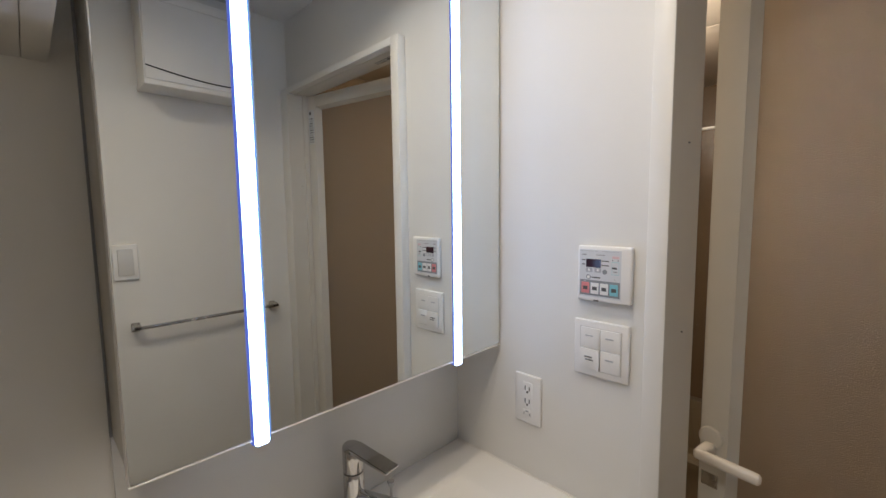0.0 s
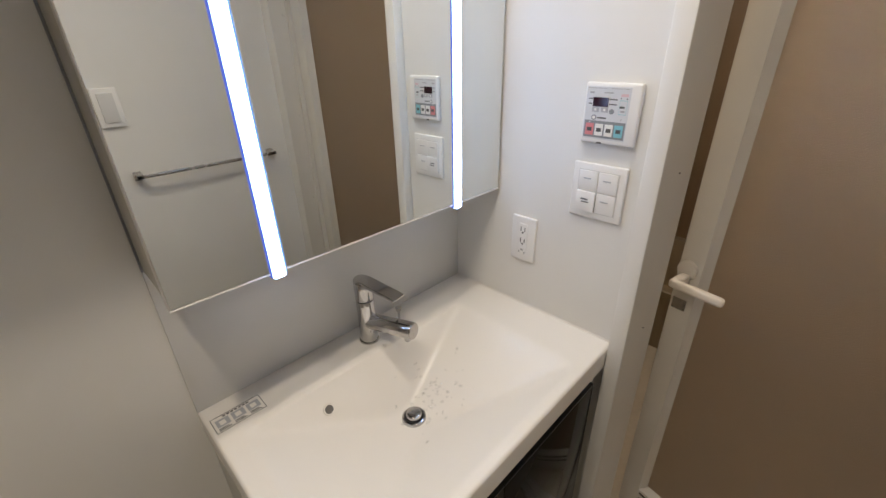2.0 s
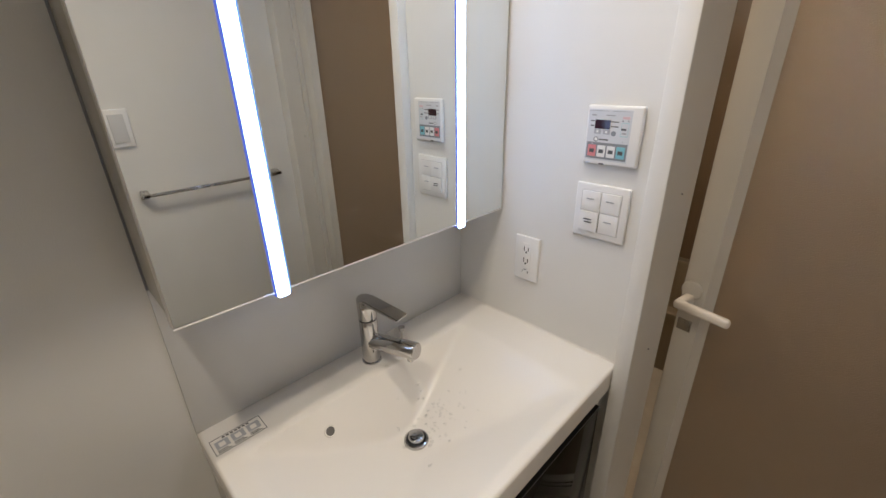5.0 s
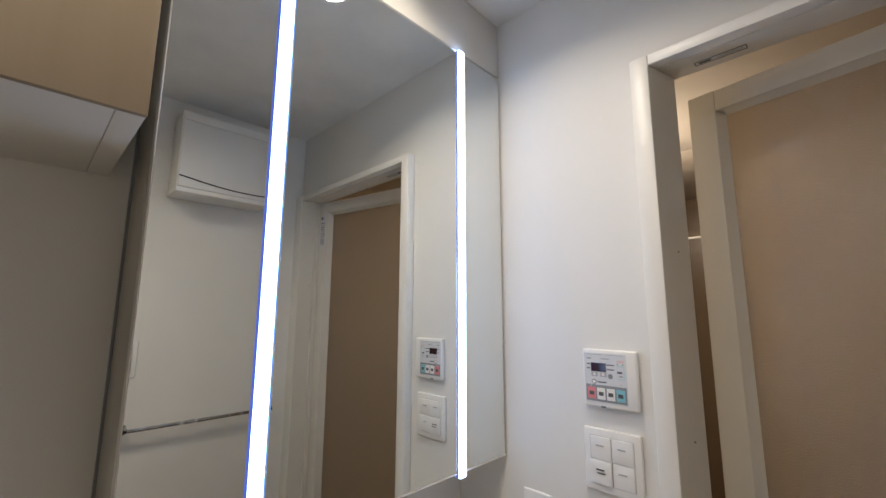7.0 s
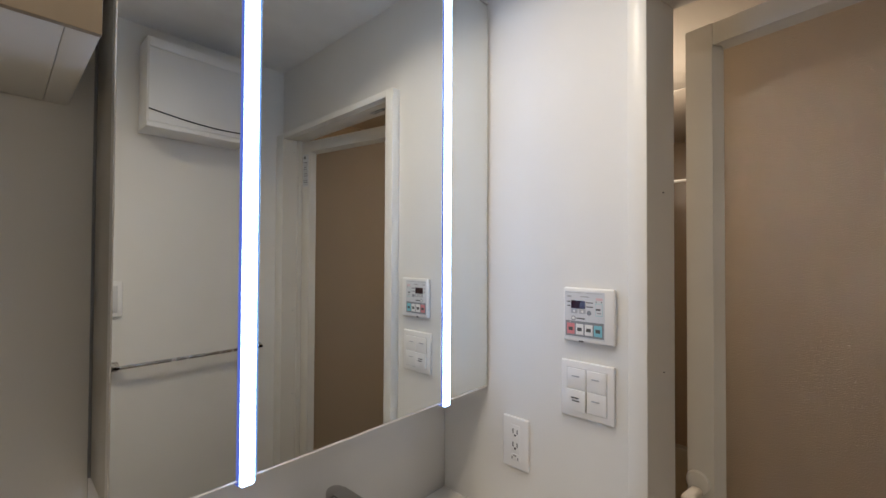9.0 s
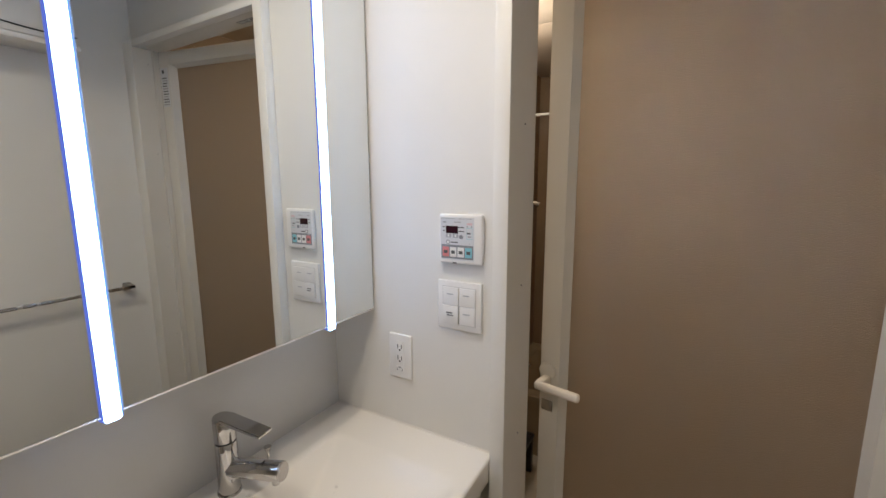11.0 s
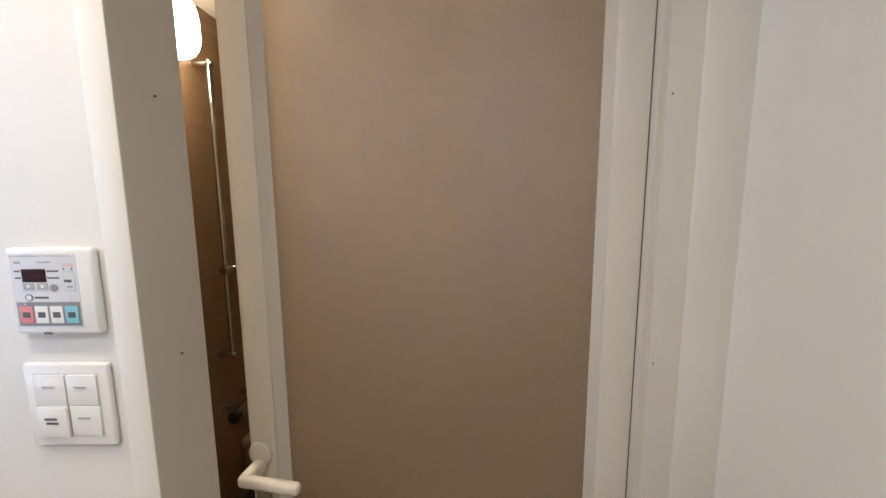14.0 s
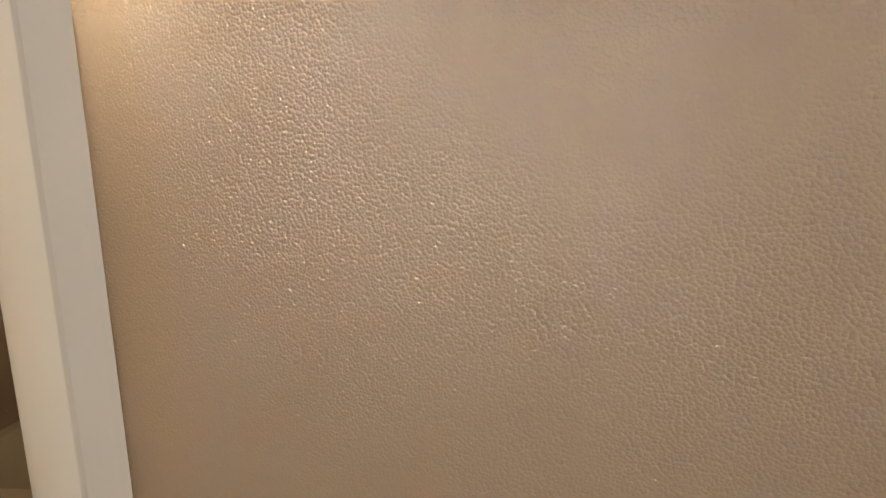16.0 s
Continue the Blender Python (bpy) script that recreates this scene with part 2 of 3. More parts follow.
# ---- structure ----
solid("wall_north", B((XL - 0.1, 0.0, 0), (0.0, 0.1, H), 0), M_WALL, "white papered wall behind the washbasin", "wall")
solid("wall_south", B((XL - 0.1, YO - 0.1, 0), (0.0, YO, H), 0), M_WALL, "white papered wall with a steel towel rail", "wall")
solid("wall_west", B((XL - 0.1, YO, 0), (XL, 0.0, H), 0), M_WALL, "plain white papered wall", "wall")
bm = bmesh.new()
box(bm, (0, -0.537, 0), (WT, 0.1, H), 0)
box(bm, (0, -1.237, 1.943), (WT, -0.537, H), 0)
box(bm, (0, YO - 0.1, 0), (WT, -1.237, H), 0)
solid("wall_east", bm, M_WALL, "white papered wall with switches beside the bathroom door", "wall")
solid("ceiling", B((XL - 0.1, YO - 0.1, H), (WT, 0.1, H + 0.08), 0), M_CEIL, "white papered ceiling with a downlight", "ceiling")
solid("floor", B((XL - 0.1, YO - 0.1, -0.08), (0.0, 0.1, -0.003), 0), M_GROUT, "beige polished stone tiles with thin joints", "floor")
solid("soffit", B((-0.757, -0.150, 2.070), (-0.001, -0.001, H - 0.001), 0.001), M_TRIM, "white boxed filler between mirror cabinet and ceiling", "trim")
solid("baseboard", B((XL, -0.010, 0), (-0.756, -0.0005, 0.06), 0.002), M_TRIM, "thin white baseboard", "baseboard")
solid("baseboard_south", B((XL, YO + 0.0005, 0), (-0.03, YO + 0.010, 0.06), 0.002), M_TRIM, "thin white baseboard", "baseboard")

# door casing and frame of the bath door
casing = thing("door_casing", (-0.02, -0.86, 0), "white casing and frame around the bathroom door", "door frame", kind="structure")
part("casing_post", B((-0.03, -0.537, 0), (-0.0005, -0.502, 1.943), 0.0025), M_TRIM, casing)
part("casing_post", B((-0.03, YO - 0.003, 0), (-0.0005, -1.217, 1.943), 0.0025), M_TRIM, casing)
part("casing_head", B((-0.0285, -1.217, 1.9215), (-0.0005, -0.5372, 1.943), 0.0006), M_TRIM, casing)
part("jamb", prism(bmesh.new(), [(-0.0285, -0.5375), (0.0595, -0.5375), (0.063, -0.541), (0.063, -0.560), (0.045, -0.5575)], "z", 0.0, OPEN_TOP - 0.0005), M_FRAME, casing)
part("jamb", prism(bmesh.new(), [(-0.0285, -1.2165), (0.030, -1.2080), (0.031, -1.199), (0.060, -1.199), (0.060, -1.236), (-0.0285, -1.236)], "z", 0.0, OPEN_TOP - 0.0005), M_FRAME, casing)
part("jamb_head", B((-0.0003, -1.2355, OPEN_TOP), (0.066, -0.5378, 1.9425), 0.0008), M_FRAME, casing)
for p in ((0.02, 1.548), (0.02, 1.204), (0.02, 0.85)):
    part("screw_hole", C((p[0], -0.5530, p[1]), (p[0], -0.5500, p[1]), 0.0014, seg=12), M_SEAL, casing)
for p in (1.868, 1.546, 1.186, 0.83):
    part("screw_hole", C((0.018, -1.2115, p), (0.018, -1.2088, p), 0.0014, seg=12), M_SEAL, casing)
st = part("frame_sticker", B((0.026, -0.690, OPEN_TOP - 0.0006), (0.042, -0.605, OPEN_TOP - 0.0001), 0), M_PAPER, casing, "small printed sticker under the head")
for lo, hi in (((0.026, -0.690), (0.0275, -0.605)), ((0.0405, -0.690), (0.042, -0.605)), ((0.0275, -0.690), (0.0405, -0.6885)), ((0.0275, -0.6065), (0.0405, -0.605))):
    part("outline", B((*lo, OPEN_TOP - 0.0010), (*hi, OPEN_TOP - 0.0005), 0), M_INK, st)
part("sticker_print", B((0.031, -0.633, OPEN_TOP - 0.0010), (0.037, -0.613, OPEN_TOP - 0.0005), 0), M_INK, st)
for k in range(3):
    part("text_line", B((0.030 + k * 0.0035, -0.684, OPEN_TOP - 0.0009), (0.0312 + k * 0.0035, -0.642, OPEN_TOP - 0.0005), 0), M_PALEINK, st)
part("head_screw", C((0.030, -0.860, OPEN_TOP - 0.0012), (0.030, -0.860, OPEN_TOP), 0.004, seg=16), M_FRAME, casing)

# threshold
sill = thing("threshold", (0.02, -0.87, 0), "white stepped threshold of the bathroom door", "threshold", kind="structure")
part("step", B((-0.012, -1.237, 0), (0.026, -0.537, 0.030), 0.003), M_TRIM, sill)
part("ridge", B((0.026, -1.237, 0), (0.033, -0.537, 0.036), 0.0025), M_TRIM, sill)
part("step", B((0.033, -1.237, 0), (0.075, -0.537, 0.030), 0.002), M_TRIM, sill)
part("channel", B((0.075, -1.237, 0), (0.235, -0.50, 0.022), 0.001), M_BATHWALL, sill, "pale drain channel under the door")
for y in (-0.60, -0.78, -0.96, -1.14):
    part("screw", C((0.012, y, 0.0295), (0.012, y, 0.0306), 0.003, seg=12), M_STEEL, sill)

# ---- bathroom beyond the door ----
solid("wall_bath_grained", B((WT, BY, 0), (BX + 0.1, BY + 0.1, BZ), 0), M_BATHWOOD, "brown wood-grain panelled bathroom wall", "wall")
solid("wall_bath_back", B((BX, BS, 0), (BX + 0.1, BY, BZ), 0), M_BATHTAN, "tan panelled bathroom wall", "wall")
solid("wall_bath_side", B((WT, BS - 0.1, 0), (BX + 0.1, BS, BZ), 0), M_BATHTAN, "tan panelled bathroom wall behind the open door", "wall")
bm = bmesh.new()
box(bm, (WT + 0.001, BS, 0), (WT + 0.02, -1.25, BZ), 0)
box(bm, (WT + 0.001, -0.535, 0), (WT + 0.02, BY, BZ), 0)
box(bm, (WT + 0.001, -1.25, 1.945), (WT + 0.02, -0.535, BZ), 0)
solid("wall_bath_front", bm, M_BATHWALL, "cream panelled wall around the bathroom door", "wall")
bm = bmesh.new()
box(bm, (WT, BS - 0.1, BZ), (0.98, BY + 0.1, BZ + 0.06), 0.002)
box(bm, (0.983, BS - 0.1, BZ), (BX + 0.1, BY + 0.1, BZ + 0.06), 0.002)
box(bm, (WT, BS - 0.1, BZ + 0.005), (BX + 0.1, BY + 0.1, BZ + 0.07), 0)
solid("ceiling_bath", bm, M_BATHCEIL, "white bathroom ceiling panels with a seam", "ceiling")
solid("floor_bath", B((0.2, BS - 0.1, -0.08), (BX + 0.1, BY + 0.1, 0.0), 0), M_BATHWALL, "pale bathroom floor", "floor")


def bath_door():
    """Hinged leaf, ajar towards the bath; built closed along y from its hinge, then turned."""
    hinge = Vector((0.048, -1.197, 0.0))
    w, t = 0.652, 0.036
    z0, z1 = 0.085, 1.917
    d = thing("door_1", hinge, "white framed bathroom door ajar with pebbled beige panel", "door", kind="structure")
    def P(lo, hi, bev=0.002):
        return B(tuple(hinge + Vector((lo[0], lo[1], lo[2]))), tuple(hinge + Vector((hi[0], hi[1], hi[2]))), bev)
    sl, sr = 0.053, 0.047
    part("stile", P((0, 0.0, z0), (t, sr, z1)), M_FRAME, d)
    part("stile", P((0, w - sl, z0), (t, w, z1)), M_FRAME, d)
    part("top_rail", P((0.001, sr, 1.870), (t - 0.001, w - sl, z1 - 0.001)), M_FRAME, d)
    part("bottom_rail", P((0.001, sr, z0 + 0.001), (t - 0.001, w - sl, 0.185)), M_FRAME, d)
    for z in (0.146, 0.168):
        part("vent_slot", P((0.0004, sr + 0.004, z), (0.003, w - sl - 0.004, z + 0.007), 0), M_BLACK, d)
    # sloping beads that hold the panel
    x0, x1, e = 0.004, 0.026, 0.012
    for a, b in ((w - sl, -1), (sr, 1)):
        o = [(hinge.x + x0, hinge.y + a), (hinge.x + x1, hinge.y + a), (hinge.x + x1, hinge.y + a + b * e)]
        part("glazing_bead", prism(bmesh.new(), o, "z", 0.1855, 1.8695), M_FRAME, d)
    for a, b in ((0.1855, 1), (1.8695, -1)):
        o = [(hinge.x + x0, a), (hinge.x + x1, a), (hinge.x + x1, a + b * 0.008)]
        part("glazing_bead", prism(bmesh.new(), o, "y", hinge.y + sr + 0.012, hinge.y + w - sl - 0.012), M_FRAME, d)
    part("panel", P((0.0265, sr + 0.001, 0.186), (0.0305, w - sl - 0.001, 1.869), 0), M_PANE, d, "pebbled translucent beige panel")
    part("seal", P((0.002, -0.0035, z0), (0.012, 0.0, z1), 0.0005), M_SEAL, d, "grey rubber hinge seal")
    # lever
    y, z = w - 0.022, 0.926
    h = part("rosette", C(tuple(hinge + Vector((0.0, y, z + 0.022))), tuple(hinge + Vector((-0.007, y, z + 0.022))), 0.024, 0.022, 32, 0.002), M_FRAME, d)
    part("door_handle", B(tuple(hinge + Vector((-0.05, y - 0.011, z - 0.011))), tuple(hinge + Vector((0.0, y + 0.011, z + 0.013))), 0.006, 3), M_HANDLE, d)
    part("lever", B(tuple(hinge + Vector((-0.056, y - 0.104, z - 0.011))), tuple(hinge + Vector((-0.038, y + 0.013, z + 0.011))), 0.0085, 4), M_HANDLE, d, "ivory plastic lever")
    part("lock_plate", P((-0.0012, y - 0.016, 0.838), (0.001, y + 0.016, 0.868), 0.0008), M_STEEL, d, "small grey lock plate")
    # printed label on the hinge stile
    lab = part("label", P((-0.0006, 0.006, 1.72), (0.0005, 0.040, 1.86), 0), M_PAPER, d, "printed care label with small lines")
    rnd = random.Random(4)
    for k in range(11):
        zz = 1.727 + k * 0.0095
        part("print_line", P((-0.0010, 0.009 + rnd.random() * 0.004, zz), (-0.0005, 0.037 - rnd.random() * 0.006, zz + 0.0034), 0), M_INK if k % 3 else M_PALEINK, lab)
    part("print_mark", P((-0.0010, 0.012, 1.84), (-0.0005, 0.022, 1.852), 0), M_INK, lab)
    d.rotation_euler = (0, 0, -radians(11.1))
    return d


bath_door()

# ---- vanity ----
VX = -0.753


def bowl_z(x, y):
    """Height of the washbasin's surface: flat deck and a bowl of sloping sides."""
    def smin(vals, k):
        return -k * math.log(sum(math.exp(-v / k) for v in vals))
    d = smin(((x + 0.712) * 0.46, (-0.122 - x) * 0.47, (-0.120 - y) * 1.5, (y + 0.478) * 0.62, 0.122), 0.0065)
    k = 0.0013
    return 0.790 - (k * math.log(1 + math.exp(d / k)) if d < 0.1 else d)


def counter_top():
    """Cast top with one shallow sloping bowl, rounded rim and skirt."""
    r = 0.007
    def axis(a, b, n):
        core = [a + (b - a) * i / n for i in range(n + 1)]
        extra = [a + r * k for k in (0.08, 0.25, 0.5, 0.75, 1)] + [b - r * k for k in (0.08, 0.25, 0.5, 0.75, 1)]
        return sorted(core + extra)
    xs, ys = axis(VX, -0.001, 120), axis(-0.5, -0.001, 84)
    def top(x, y):
        z = bowl_z(x, y)
        for d in (x - VX, y + 0.5):
            if d < r:
                z -= r - math.sqrt(max(0, r * r - (r - d) ** 2))
        return z
    bm = bmesh.new()
    g = [[bm.verts.new((x, y, top(x, y))) for y in ys] for x in xs]
    for i in range(len(xs) - 1):
        for j in range(len(ys) - 1):
            bm.faces.new((g[i][j], g[i + 1][j], g[i + 1][j + 1], g[i][j + 1]))
    rim = [g[i][0] for i in range(len(xs))] + [g[-1][j] for j in range(1, len(ys))] + \
          [g[i][-1] for i in range(len(xs) - 2, -1, -1)] + [g[0][j] for j in range(len(ys) - 2, 0, -1)]
    low = [bm.verts.new((v.co.x, v.co.y, 0.735)) for v in rim]
    n = len(rim)
    for i in range(n):
        bm.faces.new((rim[(i + 1) % n], rim[i], low[i], low[(i + 1) % n]))
    lip = [bm.verts.new((min(-0.02, max(VX + 0.02, v.co.x)), min(-0.02, max(-0.48, v.co.y)), 0.735)) for v in low]
    for i in range(n):
        if (lip[i].co - lip[(i + 1) % n].co).length > 1e-6:
            bm.faces.new((low[(i + 1) % n], low[i], lip[i], lip[(i + 1) % n]))
        else:
            bm.faces.new((low[(i + 1) % n], low[i], lip[i]))
    return bm


basin = thing("washbasin", (-0.376, -0.25, 0.735), "white one-piece washbasin top with shallow sloping bowl", "washbasin")
part("basin_top", counter_top(), M_RESIN, basin)
dx, dy = -0.400, -0.238
dz = bowl_z(dx, dy) + 0.001
part("drain_ring", cyl(bmesh.new(), (dx, dy, dz - 0.004), (dx, dy, dz + 0.005), 0.029, 0.027, 40, 0.0015), M_CHROME, basin, "chrome drain ring")
part("drain_throat", C((dx, dy, dz + 0.0035), (dx, dy, dz + 0.0055), 0.0225, seg=32), M_BLACK, basin)
bm = C((dx, dy, dz), (dx, dy, dz + 0.014), 0.0185, 0.0185, 32, 0.004)
part("plug", bm, M_CHROME, basin, "chrome push plug")
ov = Vector((-0.553, -0.148, bowl_z(-0.553, -0.148) + 0.001))
nrm = Vector((0.0, -0.80, 0.58)).normalized()
part("overflow_ring", C(ov - nrm * 0.002, ov + nrm * 0.002, 0.0125, 0.0115, 32), M_RESIN, basin)
part("overflow_hole", C(ov + nrm * 0.0012, ov + nrm * 0.0026, 0.0090, seg=24), M_SEAL, basin)

bm = bmesh.new()
rnd = random.Random(11)
for k in range(90):
    u, w = rnd.gauss(0, 0.045), rnd.gauss(0, 0.03)
    px, py = -0.345 + u, -0.235 + w * 1.2
    rr = rnd.uniform(0.0012, 0.0042)
    m4 = Matrix.Translation((px, py, bowl_z(px, py))) @ Matrix.Diagonal((rr * rnd.uniform(0.8, 1.6), rr * rnd.uniform(0.8, 1.6), rr * 0.35, 1))
    bmesh.ops.create_icosphere(bm, subdivisions=2, radius=1.0, matrix=m4)
solid("water_drops", bm, M_WATER, "clear water drops on the washbasin", "water drops", kind="stuff")

cab = thing("vanity_cabinet", (-0.376, -0.24, 0), "washbasin cabinet with glossy black doors and pale sides", "cabinet")
part("side_panel", B((VX + 0.004, -0.455, 0.0), (VX + 0.020, -0.002, 0.7345), 0.001), M_SIDE, cab)
part("side_panel", B((-0.022, -0.455, 0.0), (-0.006, -0.002, 0.7345), 0.001), M_SIDE, cab)
part("filler", B((-0.0515, -0.480, 0.06), (-0.024, -0.445, 0.7345), 0.001), M_SIDE, cab, "pale grey filler strip")
part("back", B((VX + 0.02, -0.02, 0.05), (-0.022, -0.003, 0.7345), 0), M_SIDE, cab)
part("plinth", B((VX + 0.02, -0.40, 0.0), (-0.022, -0.385, 0.06), 0.001), M_BLACK, cab)
part("bottom_panel", B((VX + 0.02, -0.45, 0.06), (-0.052, -0.02, 0.076), 0), M_SIDE, cab)
part("finger_groove", B((VX + 0.02, -0.486, 0.699), (-0.052, -0.437, 0.7345), 0.001), M_BLACK, cab)
for a, b in ((VX + 0.006, -0.404), (-0.401, -0.053)):
    d = part("door", B((a, -0.494, 0.055), (b, -0.474, 0.692), 0.0012), M_DARKGLOSS, cab, "glossy black door")
    part("door_edge", B((a, -0.4945, 0.6925), (b, -0.474, 0.697), 0.001), M_BLACK, d)

solid("splash_panel", B((VX, -0.006, 0.7905), (-0.0005, -0.0005, 1.12), 0.0005), M_BACKPANEL, "smooth pale grey splash panel behind the tap", "panel")
part_seal = solid("sealant_bead", B((-0.0035, -0.5, 0.788), (-0.0005, -0.006, 0.793), 0.001), M_RESIN, "thin white sealant bead along the wall", "sealant")

sticker = thing("care_sticker", (-0.697, -0.066, 0.790), "clear care sticker with black outline on the washbasin", "sticker")
x0, x1, y0, y1, z = -0.744, -0.650, -0.088, -0.044, 0.7902
part("film", B((x0, y0, z), (x1, y1, z + 0.0002), 0), M_RESIN, sticker)
for lo, hi in (((x0, y0), (x1, y0 + 0.0012)), ((x0, y1 - 0.0012), (x1, y1)), ((x0, y0), (x0 + 0.0012, y1)), ((x1 - 0.0012, y0), (x1, y1))):
    part("outline", B((*lo, z + 0.0002), (*hi, z + 0.0005), 0), M_INK, sticker)
for k in range(3):
    a = x0 + 0.006 + k * 0.029
    part("picture", B((a, y0 + 0.013, z + 0.0002), (a + 0.024, y1 - 0.010, z + 0.0004), 0), M_MIDGREY, sticker)
    part("picture", B((a + 0.006, y0 + 0.017, z + 0.0004), (a + 0.017, y1 - 0.015, z + 0.0006), 0), M_RESIN, sticker)
    for j in range(2):
        part("text_line", B((a, y0 + 0.004 + j * 0.004, z + 0.0002), (a + 0.022 - 0.004 * j, y0 + 0.0062 + j * 0.004, z + 0.0004), 0), M_INK, sticker)
for k in range(7):
    a = x0 + 0.022 + k * 0.0075
    part("heading_mark", B((a, y1 - 0.0075, z + 0.0002), (a + 0.005, y1 - 0.003, z + 0.0004), 0), M_INK, sticker)


def tap():
    x, y = -0.383, -0.066
    t = thing("tap", (x, y, 0.79), "chrome single-lever mixer tap with round spout", "tap")
    bm = C((x, y, 0.7895), (x, y, 0.905), 0.0215, 0.0210, 40, 0.001)
    cyl(bm, (x, y, 0.7895), (x, y, 0.7935), 0.024, 0.0235, 40, 0.001)
    part("body", bm, M_CHROME, t)
    part("collar", C((x, y, 0.905), (x, y, 0.9075), 0.0205, seg=40), M_BLACK, t)
    # head cut on a slant, running into the flat lever
    bm = C((x, y, 0.9075), (x, y, 0.955), 0.0215, 0.0215, 40, 0.002)
    for v in bm.verts:
        if v.co.z > 0.93:
            v.co.z += (v.co.y - y) * 0.25
    part("head", bm, M_CHROME, t)
    def swing(bm, deg):
        bmesh.ops.rotate(bm, verts=bm.verts, cent=(x, y, 0), matrix=Matrix.Rotation(radians(deg), 3, "Z"))
        return bm
    bm = bmesh.new()
    o = [(y - 0.012, 0.951), (y - 0.104, 0.939), (y - 0.106, 0.945), (y - 0.004, 0.961)]
    prism(bm, o, "x", x - 0.0175, x + 0.0175)
    bmesh.ops.bevel(bm, geom=list(bm.edges), offset=0.0012, segments=2, affect="EDGES")
    part("lever", swing(bm, 11), M_CHROME, t, "flat chrome lever")
    s = part("spout", swing(C((x, y, 0.846), (x, y - 0.128, 0.856), 0.0190, 0.0200, 40, 0.0015), 17), M_CHROME, t)
    part("spout_cap", swing(C((x, y - 0.128, 0.856), (x, y - 0.1305, 0.8562), 0.0185, 0.0180, 40), 17), M_STEEL, s)
    part("outlet", swing(C((x, y - 0.112, 0.840), (x, y - 0.112, 0.826), 0.009, 0.008, 24, 0.001), 17), M_CHROME, s)
    part("mark", swing(B((x - 0.012, y - 0.090, 0.8725), (x + 0.0, y - 0.088, 0.8745), 0), 17), M_BLACK, s)
    return t


tap()
pop = thing("plug_lever", (-0.293, -0.072, 0.79), "small chrome pop-up waste knob on the washbasin", "knob")
part("rod", C((-0.293, -0.072, 0.7895), (-0.293, -0.072, 0.829), 0.0028, seg=16), M_CHROME, pop)
part("cap", C((-0.293, -0.072, 0.828), (-0.293, -0.072, 0.840), 0.0055, 0.0088, 24, 0.001), M_CHROME, pop)


# ---- mirror cabinet ----
def mirror_cabinet():
    y0 = -0.135
    m = thing("mirror_cabinet", (-0.376, -0.07, 1.1), "three-door mirror cabinet with two upright light strips", "mirror cabinet")
    part("body", B((VX + 0.003, y0, 1.106), (-0.003, -0.001, 2.060), 0.001), M_SIDE, m)
    part("side_seal", B((VX - 0.0005, -0.0065, 1.1065), (VX + 0.0028, -0.0012, 2.0595), 0), M_GREY, m)
    # dark strip that stands in for shade between cabinet and soffit
    part("top_gap_shade", B((VX + 0.01, -0.14, 2.060), (-0.002, -0.002, 2.0695), 0), M_SEAL, m)
    for a, b in ((VX, -0.6075), (-0.5805, -0.1765), (-0.1495, -0.0075)):
        d = part("mirror_door", B((a, -0.1535, 1.1), (b, y0 - 0.001, 2.060), 0.0008), M_ALU, m, "aluminium edged mirror door")
        part("mirror_glass", B((a + 0.0012, -0.1555, 1.1022), (b - 0.0012, -0.1537, 2.0588), 0.0003, 1), M_MIRROR, d, "clear silvered mirror")
        # white plastic stands in for the bright reflection along the lip
        part("door_lip", B((a, -0.1568, 1.0984), (b, -0.1500, 1.1004), 0.0004), M_PLASTIC, d, "bottom lip in white for its bright reflection")
    # edge shadow next to the wall, put in as a dark strip
    part("side_gap_shade", B((-0.0065, -0.1490, 1.1065), (-0.0006, -0.1362, 2.0595), 0), M_SEAL, m, "dark strip for the shade in the gap beside the wall")
    for x in (-0.594, -0.163):
        s = part("light_strip", B((x - 0.0105, -0.1622, 1.0895), (x + 0.0105, -0.137, 2.0665), 0.004, 3), M_LED, m, "glowing cool white light strip")
        for e in (-1, 1):
            u = sorted((x + e * 0.0107, x + e * 0.0134))
            part("edge_strip", B((u[0], -0.157, 1.092), (u[1], -0.137, 2.064), 0.0005), M_LEDEDGE if e < 0 else M_LEDEDGE_PALE, s, "clear edge with a blue glow beside the strip")
    return m


mirror_cabinet()


